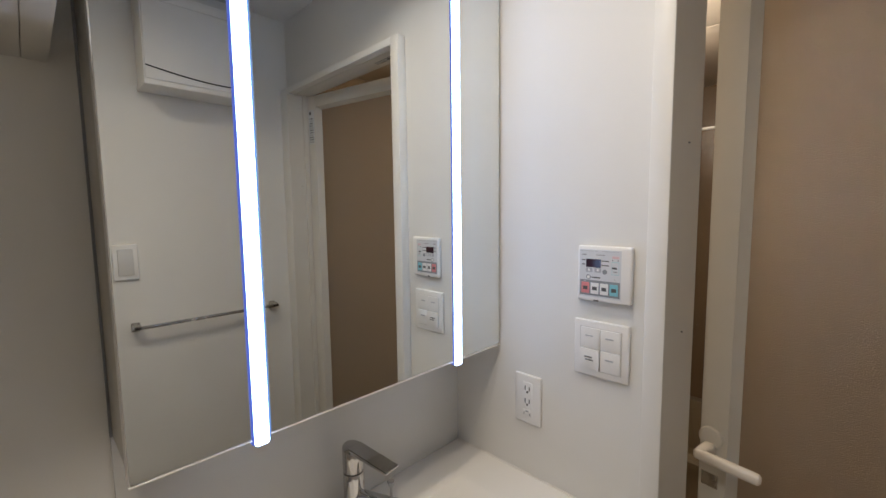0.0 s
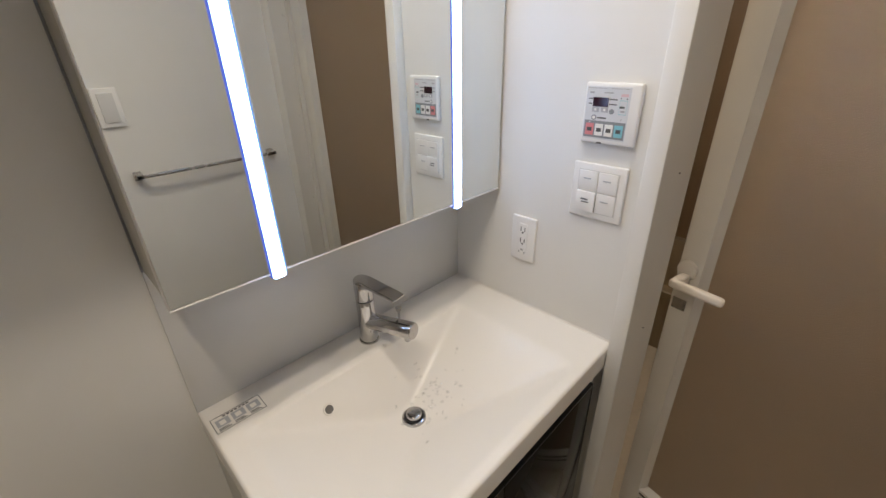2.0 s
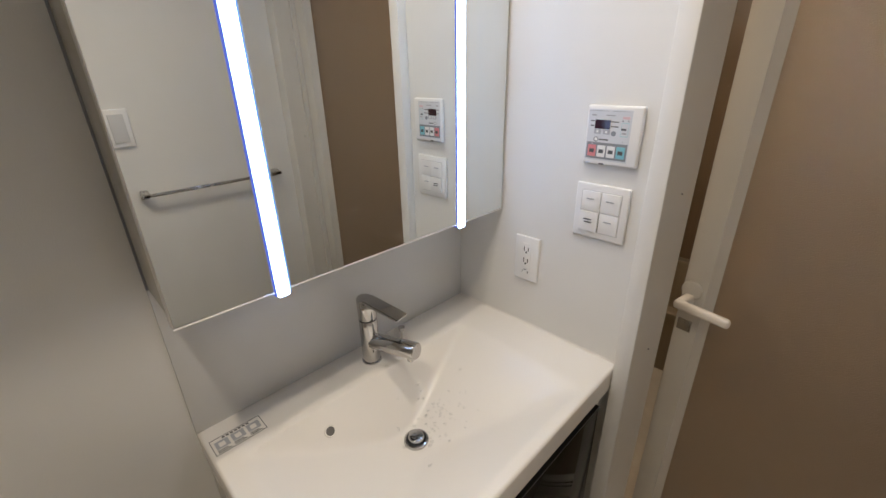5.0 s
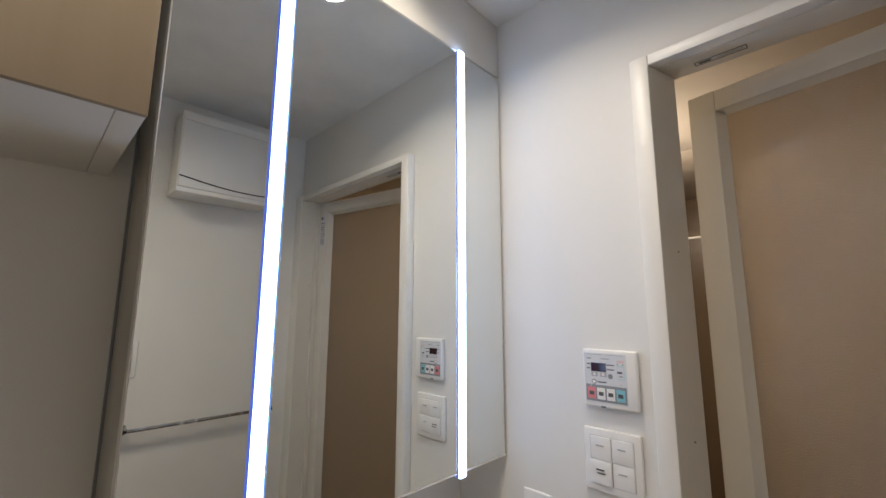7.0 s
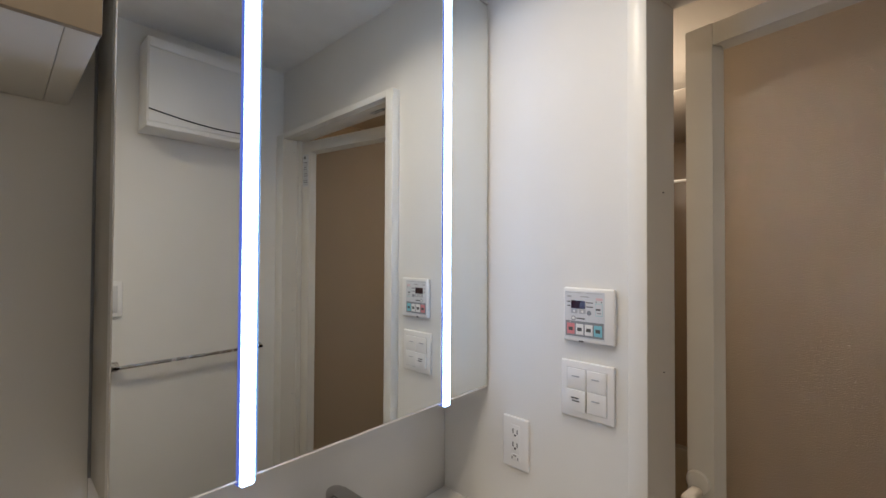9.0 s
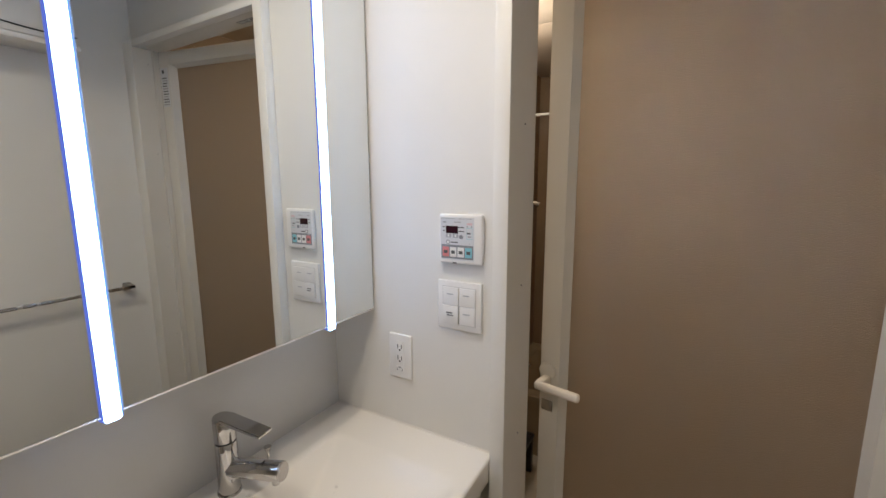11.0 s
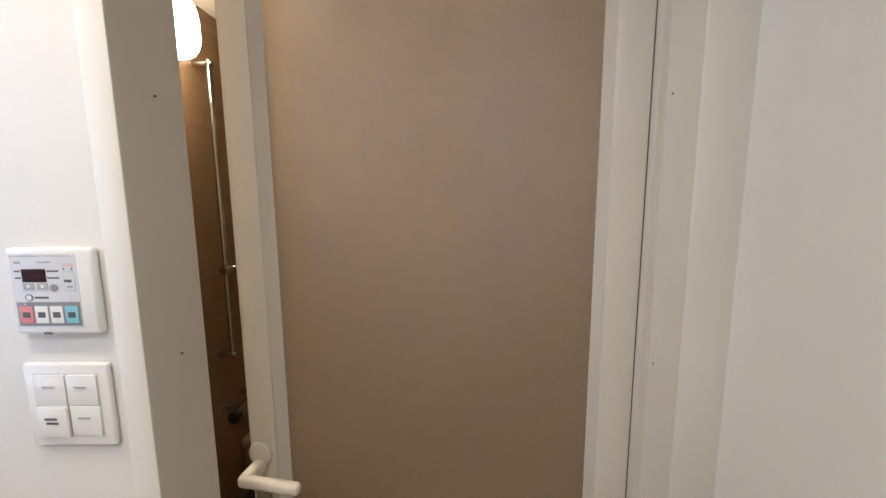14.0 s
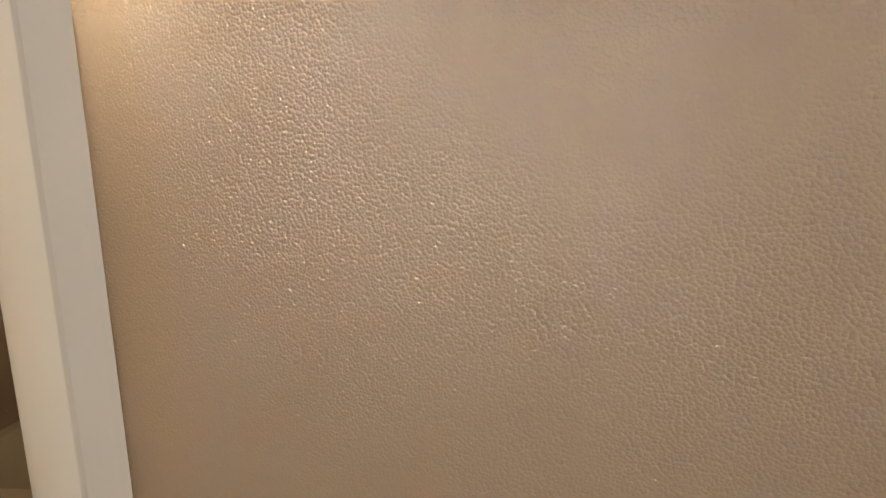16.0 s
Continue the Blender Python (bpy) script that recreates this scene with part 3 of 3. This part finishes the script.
# ---- switch wall ----
def control_panel():
    y0, y1, z0, z1 = -0.4715, -0.3625, 1.245, 1.358
    c = thing("bath_heater_control", (0, -0.417, 1.245), "white bathroom heater control with display and coloured keys", "control panel")
    part("case", B((-0.014, y0, z0), (-0.0003, y1, z1), 0.004, 3), M_PLASTIC, c)
    def F(name, u0, u1, v0, v1, mat, d=0.0006, label=""):
        # u runs from the wall's corner side outwards, v upwards, both in parts of the face
        a, b = y1 - 0.006 - u0 * 0.082, y1 - 0.006 - u1 * 0.082
        return part(name, B((-0.014 - d, b, z0 + 0.008 + v0 * 0.098), (-0.0138, a, z0 + 0.008 + v1 * 0.098), 0.0003, 1), mat, c, label)
    F("face_sheet", -0.02, 1.02, 0.0, 1.0, M_PAPER, 0.0003, "pale printed face sheet")
    F("display", 0.15, 0.53, 0.625, 0.80, M_LCD, 0.0008, "dark red digit display")
    F("key_band", 0.0, 1.0, 0.03, 0.36, M_GREY, 0.0005, "dark grey key band")
    for k, mt in enumerate((M_RED, M_PLASTIC, M_PLASTIC, M_BLUE)):
        F("key", 0.045 + k * 0.237, 0.245 + k * 0.237, 0.075, 0.305, mt, 0.0014)
        F("key_mark", 0.085 + k * 0.237, 0.205 + k * 0.237, 0.15, 0.225, M_INK, 0.0017)
    for u in (0.15, 0.37):
        F("arrow_key", u, u + 0.17, 0.525, 0.615, M_MIDGREY, 0.0012)
        F("arrow_mark", u + 0.06, u + 0.11, 0.55, 0.595, M_PLASTIC, 0.0015)
    yy = y1 - 0.006
    part("round_key", C((-0.0138, yy - 0.63 * 0.082, z0 + 0.008 + 0.55 * 0.098), (-0.0152, yy - 0.63 * 0.082, z0 + 0.008 + 0.55 * 0.098), 0.0048, seg=20), M_GREY, c)
    part("round_key", C((-0.0138, yy - 0.22 * 0.082, z0 + 0.008 + 0.42 * 0.098), (-0.0152, yy - 0.22 * 0.082, z0 + 0.008 + 0.42 * 0.098), 0.0050, seg=20), M_GREY, c)
    part("round_mark", C((-0.0150, yy - 0.22 * 0.082, z0 + 0.008 + 0.42 * 0.098), (-0.0155, yy - 0.22 * 0.082, z0 + 0.008 + 0.42 * 0.098), 0.0032, seg=20), M_PLASTIC, c)
    F("print_line", 0.30, 0.52, 0.405, 0.432, M_INK)
    for v in (0.76, 0.67):
        F("print_line", 0.04, 0.13, v, v + 0.022, M_INK)
        F("print_line", 0.56, 0.73, v, v + 0.022, M_INK)
        F("print_dot", 0.545, 0.56, v - 0.006, v + 0.03, M_INK)
    F("print_line", 0.05, 0.16, 0.87, 0.90, M_PALEINK)
    F("print_line", 0.40, 0.62, 0.88, 0.90, M_PALEINK)
    F("print_line", 0.0, 0.45, 0.965, 0.975, M_PALEINK)
    F("print_line", 0.55, 0.95, 0.965, 0.975, M_PALEINK)
    F("print_patch", 0.80, 0.97, 0.83, 0.88, M_PINK)
    F("print_dot", 0.80, 0.825, 0.785, 0.81, M_INK)
    F("print_dot", 0.93, 0.955, 0.785, 0.81, M_INK)
    F("print_patch", 0.79, 0.97, 0.50, 0.77, M_AQUA, 0.0005)
    F("print_patch", 0.80, 0.96, 0.515, 0.755, M_PAPER, 0.0007)
    F("print_line", 0.80, 0.92, 0.62, 0.66, M_INK, 0.0009)
    F("print_line", 0.83, 0.93, 0.55, 0.58, M_PALEINK, 0.0009)
    F("print_dot", 0.87, 0.885, 0.40, 0.413, M_INK)
    F("lamp_dot", 0.12, 0.145, 0.322, 0.342, M_PLASTIC, 0.0009)
    part("flap_notch", B((-0.0141, y1 - 0.045, z0 - 0.0003), (-0.010, y1 - 0.035, z0 + 0.003), 0.0005), M_SEAL, c)


control_panel()


def wall_switch():
    y0, y1, z0, z1 = -0.469, -0.355, 1.084, 1.202
    s = thing("light_switch", (0, -0.412, 1.084), "white wall plate with four flat light switches", "light switch")
    part("plate", B((-0.009, y0, z0), (-0.0003, y1, z1), 0.003, 3), M_PLASTIC, s)
    ym, zm = (y0 + y1) / 2, (z0 + z1) / 2 
    hw, hh = 0.0425, 0.0445
    part("recess", B((-0.0092, ym - hw - 0.001, zm - hh - 0.001), (-0.008, ym + hw + 0.001, zm + hh + 0.001), 0), M_BACKPANEL, s)
    for i in (0, 1):
        for j in (0, 1):
            a = ym - hw + i * hw + 0.0006
            b = zm - hh + j * hh + 0.0006
            proud = 0.003 if (i, j) == (1, 0) else 0.0
            bm = B((-0.0118 - proud, a, b), (-0.0085, a + hw - 0.0012, b + hh - 0.0012), 0.0008)
            for v in bm.verts:
                if v.co.x < -0.010 and v.co.y > a + hw * 0.5:
                    v.co.x += 0.0012
            k = part("rocker", bm, M_PLASTIC, s)
            cz = b + hh * 0.58
            part("print_line", B((-0.0126 - proud, a + 0.014, cz), (-0.0117 - proud + 0.001, a + 0.030, cz + 0.0022), 0), M_MIDGREY if (i, j) != (1, 0) else M_INK, k)
            if (i, j) == (1, 0):
                # shadow at the proud rocker's right side, laid in as an ink strip
                part("gap", B((-0.0095, a - 0.0012, b), (-0.0086, a - 0.0002, b + hh - 0.001), 0), M_INK, s)
                part("print_line", B((-0.0126 - proud, a + 0.012, cz - 0.006), (-0.0117 - proud + 0.001, a + 0.028, cz - 0.0042), 0), M_INK, k)


wall_switch()


def socket_plate():
    y0, y1, z0, z1 = -0.2735, -0.2035, 0.923, 1.042
    s = thing("wall_socket", (0, -0.238, 0.923), "white double wall socket with earth terminal", "socket")
    part("plate", B((-0.008, y0, z0), (-0.0003, y1, z1), 0.003, 3), M_PLASTIC, s)
    ym = (y0 + y1) / 2
    part("insert", B((-0.0095, ym - 0.0125, z0 + 0.018), (-0.007, ym + 0.0125, z1 - 0.018), 0.001), M_PLASTIC, s)
    for zc in (1.009, 0.978):
        part("slot", B((-0.0099, ym + 0.0045, zc - 0.005), (-0.009, ym + 0.0068, zc + 0.0065), 0), M_BLACK, s)
        part("slot", B((-0.0099, ym - 0.0068, zc - 0.005), (-0.009, ym - 0.0045, zc + 0.0055), 0), M_BLACK, s)
        part("earth_hole", C((-0.009, ym, zc - 0.0085), (-0.0099, ym, zc - 0.0085), 0.0026, seg=16), M_BLACK, s)
    part("earth_cover", B((-0.0102, ym - 0.0105, 0.944), (-0.009, ym + 0.0105, 0.957), 0.0008), M_PLASTIC, s)
    for e in (-1, 1):
        part("print_mark", B((-0.0104, ym + e * 0.008 - 0.001, 0.944), (-0.010, ym + e * 0.008 + 0.001, 0.950), 0), M_INK, s)
    part("print_mark", B((-0.0104, ym - 0.004, 0.951), (-0.010, ym + 0.004, 0.955), 0), M_PALEINK, s)


socket_plate()


# ---- opposite wall ----
def towel_rail():
    xa, xb, z = -0.592, -0.100, 1.050
    t = thing("towel_rail", (-0.32, YO, z), "flat brushed steel towel rail on the white wall", "towel rail")
    part("bar", B((xa, YO + 0.036, z - 0.005), (xb, YO + 0.048, z + 0.005), 0.0012), M_STEEL, t)
    for x, e in ((xa, 1), (xb, -1)):
        bm = bmesh.new()
        o = [(YO + 0.0005, z - 0.016), (YO + 0.0005, z + 0.012), (YO + 0.006, z + 0.014), (YO + 0.048, z + 0.006), (YO + 0.048, z - 0.005), (YO + 0.030, z - 0.006), (YO + 0.008, z - 0.018)]
        prism(bm, o, "x", *sorted((x, x + e * 0.024)))
        bmesh.ops.bevel(bm, geom=list(bm.edges), offset=0.0015, segments=2, affect="EDGES")
        part("bracket", bm, M_STEEL, t)


towel_rail()

sw = thing("light_switch", (-0.56, YO, 1.21), "single white wide rocker switch by the entrance", "light switch")
part("plate", B((-0.628, YO + 0.0003, 1.214), (-0.558, YO + 0.009, 1.334), 0.003, 3), M_PLASTIC, sw)
part("rocker", B((-0.614, YO + 0.008, 1.230), (-0.572, YO + 0.0135, 1.318), 0.001), M_BACKPANEL, sw)

dist = thing("distribution_box", (-0.37, YO, 1.84), "white wall distribution box with bottom lip and black cable", "electrical box")
DY = YO + 0.112
part("case", B((-0.522, YO + 0.0005, 1.862), (-0.205, DY, 2.150), 0.004), M_PLASTIC, dist)
part("cover", B((-0.518, DY, 1.866), (-0.209, DY + 0.006, 2.112), 0.003), M_PLASTIC, dist)
part("top_strip", B((-0.518, DY, 2.115), (-0.209, DY + 0.005, 2.146), 0.002), M_PLASTIC, dist)
part("lip", B((-0.524, YO + 0.0005, 1.846), (-0.203, DY + 0.014, 1.862), 0.003), M_PLASTIC, dist)
pts = []
for k in range(25):
    u = k / 24
    pts.append((-0.517 + u * 0.31, DY + 0.0085, 1.906 - 0.028 * math.sin(u * math.pi * 0.55) - 0.004 * u + 0.012 * u * u))
part("cable", tube(bmesh.new(), pts, 0.0022, 8), M_BLACK, dist, "thin black cable")

# ---- laundry place ----
up = thing("wall_cabinet", (-1.16, -0.14, 1.63), "beige fronted wall cabinet with pale underside above the washing place", "cabinet")
part("side_panel", B((-0.806, -0.2705, 1.6315), (-0.781, -0.001, H - 0.002), 0.001), M_TRIM, up)
part("bottom_panel", B((-1.535, -0.2705, 1.6315), (-0.8065, -0.001, 1.650), 0.001), M_TRIM, up)
part("side_panel", B((-1.56, -0.2705, 1.6315), (-1.5355, -0.001, H - 0.002), 0.001), M_TRIM, up)
part("back_panel", B((-1.535, -0.012, 1.650), (-0.8065, -0.002, H - 0.002), 0), M_TRIM, up)
for a, b in ((-1.56, -1.172), (-1.169, -0.781)):
    part("door", B((a, -0.279, 1.6300), (b, -0.2712, H - 0.006), 0.0008), M_BEIGE, up, "beige door")

pan = thing("washing_machine_pan", (-1.14, -0.33, 0), "white plastic washing machine pan with raised corner pads", "washing machine pan")
part("tray", B((-1.46, -0.655, 0.0), (-0.815, -0.014, 0.022), 0.006), M_PLASTIC, pan)
for lo, hi in (((-1.46, -0.655), (-1.44, -0.014)), ((-0.835, -0.655), (-0.815, -0.014)), ((-1.44, -0.655), (-0.835, -0.635)), ((-1.44, -0.034), (-0.835, -0.014))):
    part("rim", B((*lo, 0.018), (*hi, 0.05), 0.006), M_PLASTIC, pan)
for x in (-1.458, -0.952):
    for y in (-0.653, -0.141):
        part("pad", B((x, y, 0.02), (x + 0.135, y + 0.125, 0.062), 0.014, 4), M_PLASTIC, pan)

# ---- ceiling lamp ----
def downlight(x, y):
    dl = thing("downlight", (x, y, H), "round recessed warm downlight in the ceiling", "downlight", "ceiling downlights")
    bm = bmesh.new()
    n = 48
    prof = [(0.040, -0.0005), (0.043, -0.004), (0.052, -0.004), (0.054, 0.0)]
    rings = [[bm.verts.new((x + r * math.cos(k * math.tau / n), y + r * math.sin(k * math.tau / n), H + z)) for k in range(n)] for r, z in prof]
    for u, w in zip(rings, rings[1:]):
        for k in range(n):
            bm.faces.new((u[k], u[(k + 1) % n], w[(k + 1) % n], w[k]))
    part("ring", bm, M_PLASTIC, dl)
    part("lens", C((x, y, H - 0.0025), (x, y, H - 0.0005), 0.0395, 0.0405, 48), M_DOWN, dl, "warm glowing lens")


# the second lamp is an added one, out of view
for x, y, watts, spread in SPOTS:
    downlight(x, y)

# ---- bathroom things ----
hook = thing("wall_hook", (0.792, BY, 1.345), "small round chrome hook beside the bathroom mirror", "hook")
part("stem", C((0.792, BY - 0.0005, 1.345), (0.792, BY - 0.014, 1.345), 0.006, seg=16), M_CHROME, hook)
bm = bmesh.new()
bmesh.ops.create_uvsphere(bm, u_segments=20, v_segments=12, radius=0.011, matrix=Matrix.Translation((0.792, BY - 0.017, 1.345)))
part("ball", bm, M_CHROME, hook)
bmir = thing("bath_mirror", (0.5, BY, 0.66), "tall frameless bathroom mirror with cut corners", "mirror")
o = [(0.34, 0.60), (0.37, 0.565), (0.755, 0.565), (0.790, 0.600), (0.790, 1.69), (0.34, 1.69)]
part("glass", prism(bmesh.new(), o, "y", BY - 0.008, BY - 0.003), M_MIRROR, bmir)
part("top_clip", B((0.338, BY - 0.010, 1.69), (0.792, BY - 0.0005, 1.702), 0.001), M_GROUT, bmir, "dark mirror edge channel")
part("side_edge", B((0.790, BY - 0.0085, 0.600), (0.7935, BY - 0.0005, 1.69), 0), M_GROUT, bmir)

lamp = thing("wall_lamp", (0.66, BY, 1.95), "glowing rounded white bathroom wall lamp", "lamp")
bm = bmesh.new()
bmesh.ops.create_uvsphere(bm, u_segments=48, v_segments=24, radius=1.0)
for v in bm.verts:
    n = sum(abs(c) ** 3.0 for c in v.co) ** (-1 / 3.0)
    v.co = Vector((0.680 + v.co.x * n * 0.180, BY - 0.086 + v.co.y * n * 0.068, 1.918 + v.co.z * n * 0.105))
part("globe", bm, M_GLOBE, lamp, "glowing milk glass globe")
part("base", B((0.55, BY - 0.019, 1.83), (0.82, BY - 0.0005, 1.975), 0.006), M_PLASTIC, lamp)

bar_x = 1.01
sb = thing("shower_rail", (bar_x, BY, 1.3), "chrome shower slide rail with hand shower and hose", "shower rail")
part("rail", C((bar_x, BY - 0.055, 0.79), (bar_x, BY - 0.055, 1.885), 0.0105, seg=24), M_CHROME, sb)
for z in (0.79, 1.875):
    part("bracket", C((bar_x, BY - 0.0005, z), (bar_x, BY - 0.068, z), 0.013, 0.013, 24, 0.002), M_CHROME, sb)
part("slider", C((bar_x - 0.03, BY - 0.06, 1.13), (bar_x + 0.055, BY - 0.085, 1.13), 0.018, 0.016, 24, 0.002), M_CHROME, sb)
part("hand_shower", tube(bmesh.new(), [(bar_x + 0.03, BY - 0.10, 1.12), (bar_x + 0.05, BY - 0.12, 1.22), (bar_x + 0.07, BY - 0.14, 1.30), (bar_x + 0.09, BY - 0.19, 1.34), (bar_x + 0.10, BY - 0.23, 1.33)], 0.013, 16), M_CHROME, sb)
hp = [(bar_x + 0.03, BY - 0.10, 1.12)]
for k in range(1, 20):
    u = k / 19
    hp.append((bar_x + 0.03 + 0.09 * math.sin(u * 3.1), BY - 0.10 - 0.07 * math.sin(u * 2.6), 1.12 - 0.62 * math.sin(u * 1.7)))
part("hose", tube(bmesh.new(), hp, 0.007, 12), M_STEEL, sb, "grey metal shower hose")

mix = thing("bath_mixer", (1.08, BY, 0.56), "chrome thermostatic bath mixer on the wall", "tap")
part("body", C((0.96, BY - 0.075, 0.56), (1.20, BY - 0.075, 0.56), 0.023, 0.023, 28, 0.003), M_CHROME, mix)
part("knob", C((0.935, BY - 0.075, 0.56), (0.96, BY - 0.075, 0.56), 0.024, 0.026, 24, 0.003), M_BLACK, mix)
part("stem", C((1.03, BY - 0.0005, 0.56), (1.03, BY - 0.075, 0.56), 0.014, seg=20), M_CHROME, mix)
part("stem", C((1.15, BY - 0.0005, 0.56), (1.15, BY - 0.075, 0.56), 0.014, seg=20), M_CHROME, mix)
part("spout", tube(bmesh.new(), [(1.08, BY - 0.075, 0.56), (1.08, BY - 0.12, 0.555), (1.08, BY - 0.20, 0.535), (1.08, BY - 0.22, 0.52)], 0.010, 14), M_CHROME, mix)

stool = thing("bath_stool", (0.9, -0.24, 0.0), "black plastic washing stool", "stool")
part("seat", B((0.76, -0.300, 0.175), (1.03, -0.10, 0.20), 0.012), M_BLACK, stool)
for x in (0.77, 0.99):
    part("leg", B((x, -0.295, 0.0), (x + 0.03, -0.11, 0.175), 0.004), M_BLACK, stool)

rod = thing("drying_rod", (1.5, -0.4, 1.80), "thin white drying rod across the bathroom", "rod")
part("pole", C((1.30, BY - 0.03, 1.778), (1.30, BS + 0.0005, 1.778), 0.007, seg=20), M_PLASTIC, rod)
part("holder", B((1.275, BY - 0.04, 1.758), (1.325, BY - 0.0005, 1.798), 0.006), M_PLASTIC, rod)
part("holder", B((1.275, BS + 0.0005, 1.758), (1.325, BS + 0.04, 1.798), 0.006), M_PLASTIC, rod)

# bathtub on the far side
def rounded(x0, x1, y0, y1, r, z, n=6):
    """A rounded rectangle as a ring of places."""
    out = []
    for cx, cy, a in ((x1 - r, y1 - r, 0), (x0 + r, y1 - r, 90), (x0 + r, y0 + r, 180), (x1 - r, y0 + r, 270)):
        for k in range(n + 1):
            t = radians(a + 90 * k / n)
            out.append((cx + r * math.cos(t), cy + r * math.sin(t), z))
    return out


def bathtub():
    tub = thing("bathtub", (1.46, -0.67, 0), "beige bathtub along the far wall", "bathtub")
    x0, x1, y0, y1, z = 1.115, BX - 0.0005, BS + 0.0005, BY - 0.0005, 0.345
    rings = [rounded(x0 + 0.02, x1, y0, y1, 0.003, 0.0), rounded(x0 + 0.02, x1, y0, y1, 0.003, z - 0.035),
             rounded(x0, x1, y0, y1, 0.004, z - 0.030), rounded(x0, x1, y0, y1, 0.004, z - 0.006),
             rounded(x0 + 0.006, x1, y0, y1, 0.004, z), rounded(x0 + 0.062, x1 - 0.055, y0 + 0.060, y1 - 0.060, 0.07, z),
             rounded(x0 + 0.070, x1 - 0.063, y0 + 0.070, y1 - 0.070, 0.07, z - 0.010),
             rounded(x0 + 0.110, x1 - 0.100, y0 + 0.150, y1 - 0.130, 0.08, 0.09), rounded(x0 + 0.150, x1 - 0.140, y0 + 0.200, y1 - 0.180, 0.08, 0.05)]
    bm = bmesh.new()
    vs = [[bm.verts.new(p) for p in ring] for ring in rings]
    for u, w in zip(vs, vs[1:]):
        for k in range(len(u)):
            bm.faces.new((u[k], u[(k + 1) % len(u)], w[(k + 1) % len(u)], w[k]))
    bm.faces.new(vs[-1])
    part("shell", bm, M_TUB, tub)


bathtub()

# ---- floor tiles ----
floor_ob = bpy.data.objects["floor"]
xs = [-0.0055] + [-0.302 - 0.404 * k for k in range(8)] + [XL]
ys = [-0.0005, -0.096, -0.500, -0.904, YO]
for i in range(len(xs) - 1):
    for j in range(len(ys) - 1):
        bm = B((xs[i + 1] + 0.001, ys[j + 1] + 0.001, -0.010), (xs[i] - 0.001, ys[j] - 0.001, 0.0), 0.0008, 1)
        ob = new("floor_tile", finish("floor_tile", bm, M_TILE))
        ob.parent = floor_ob
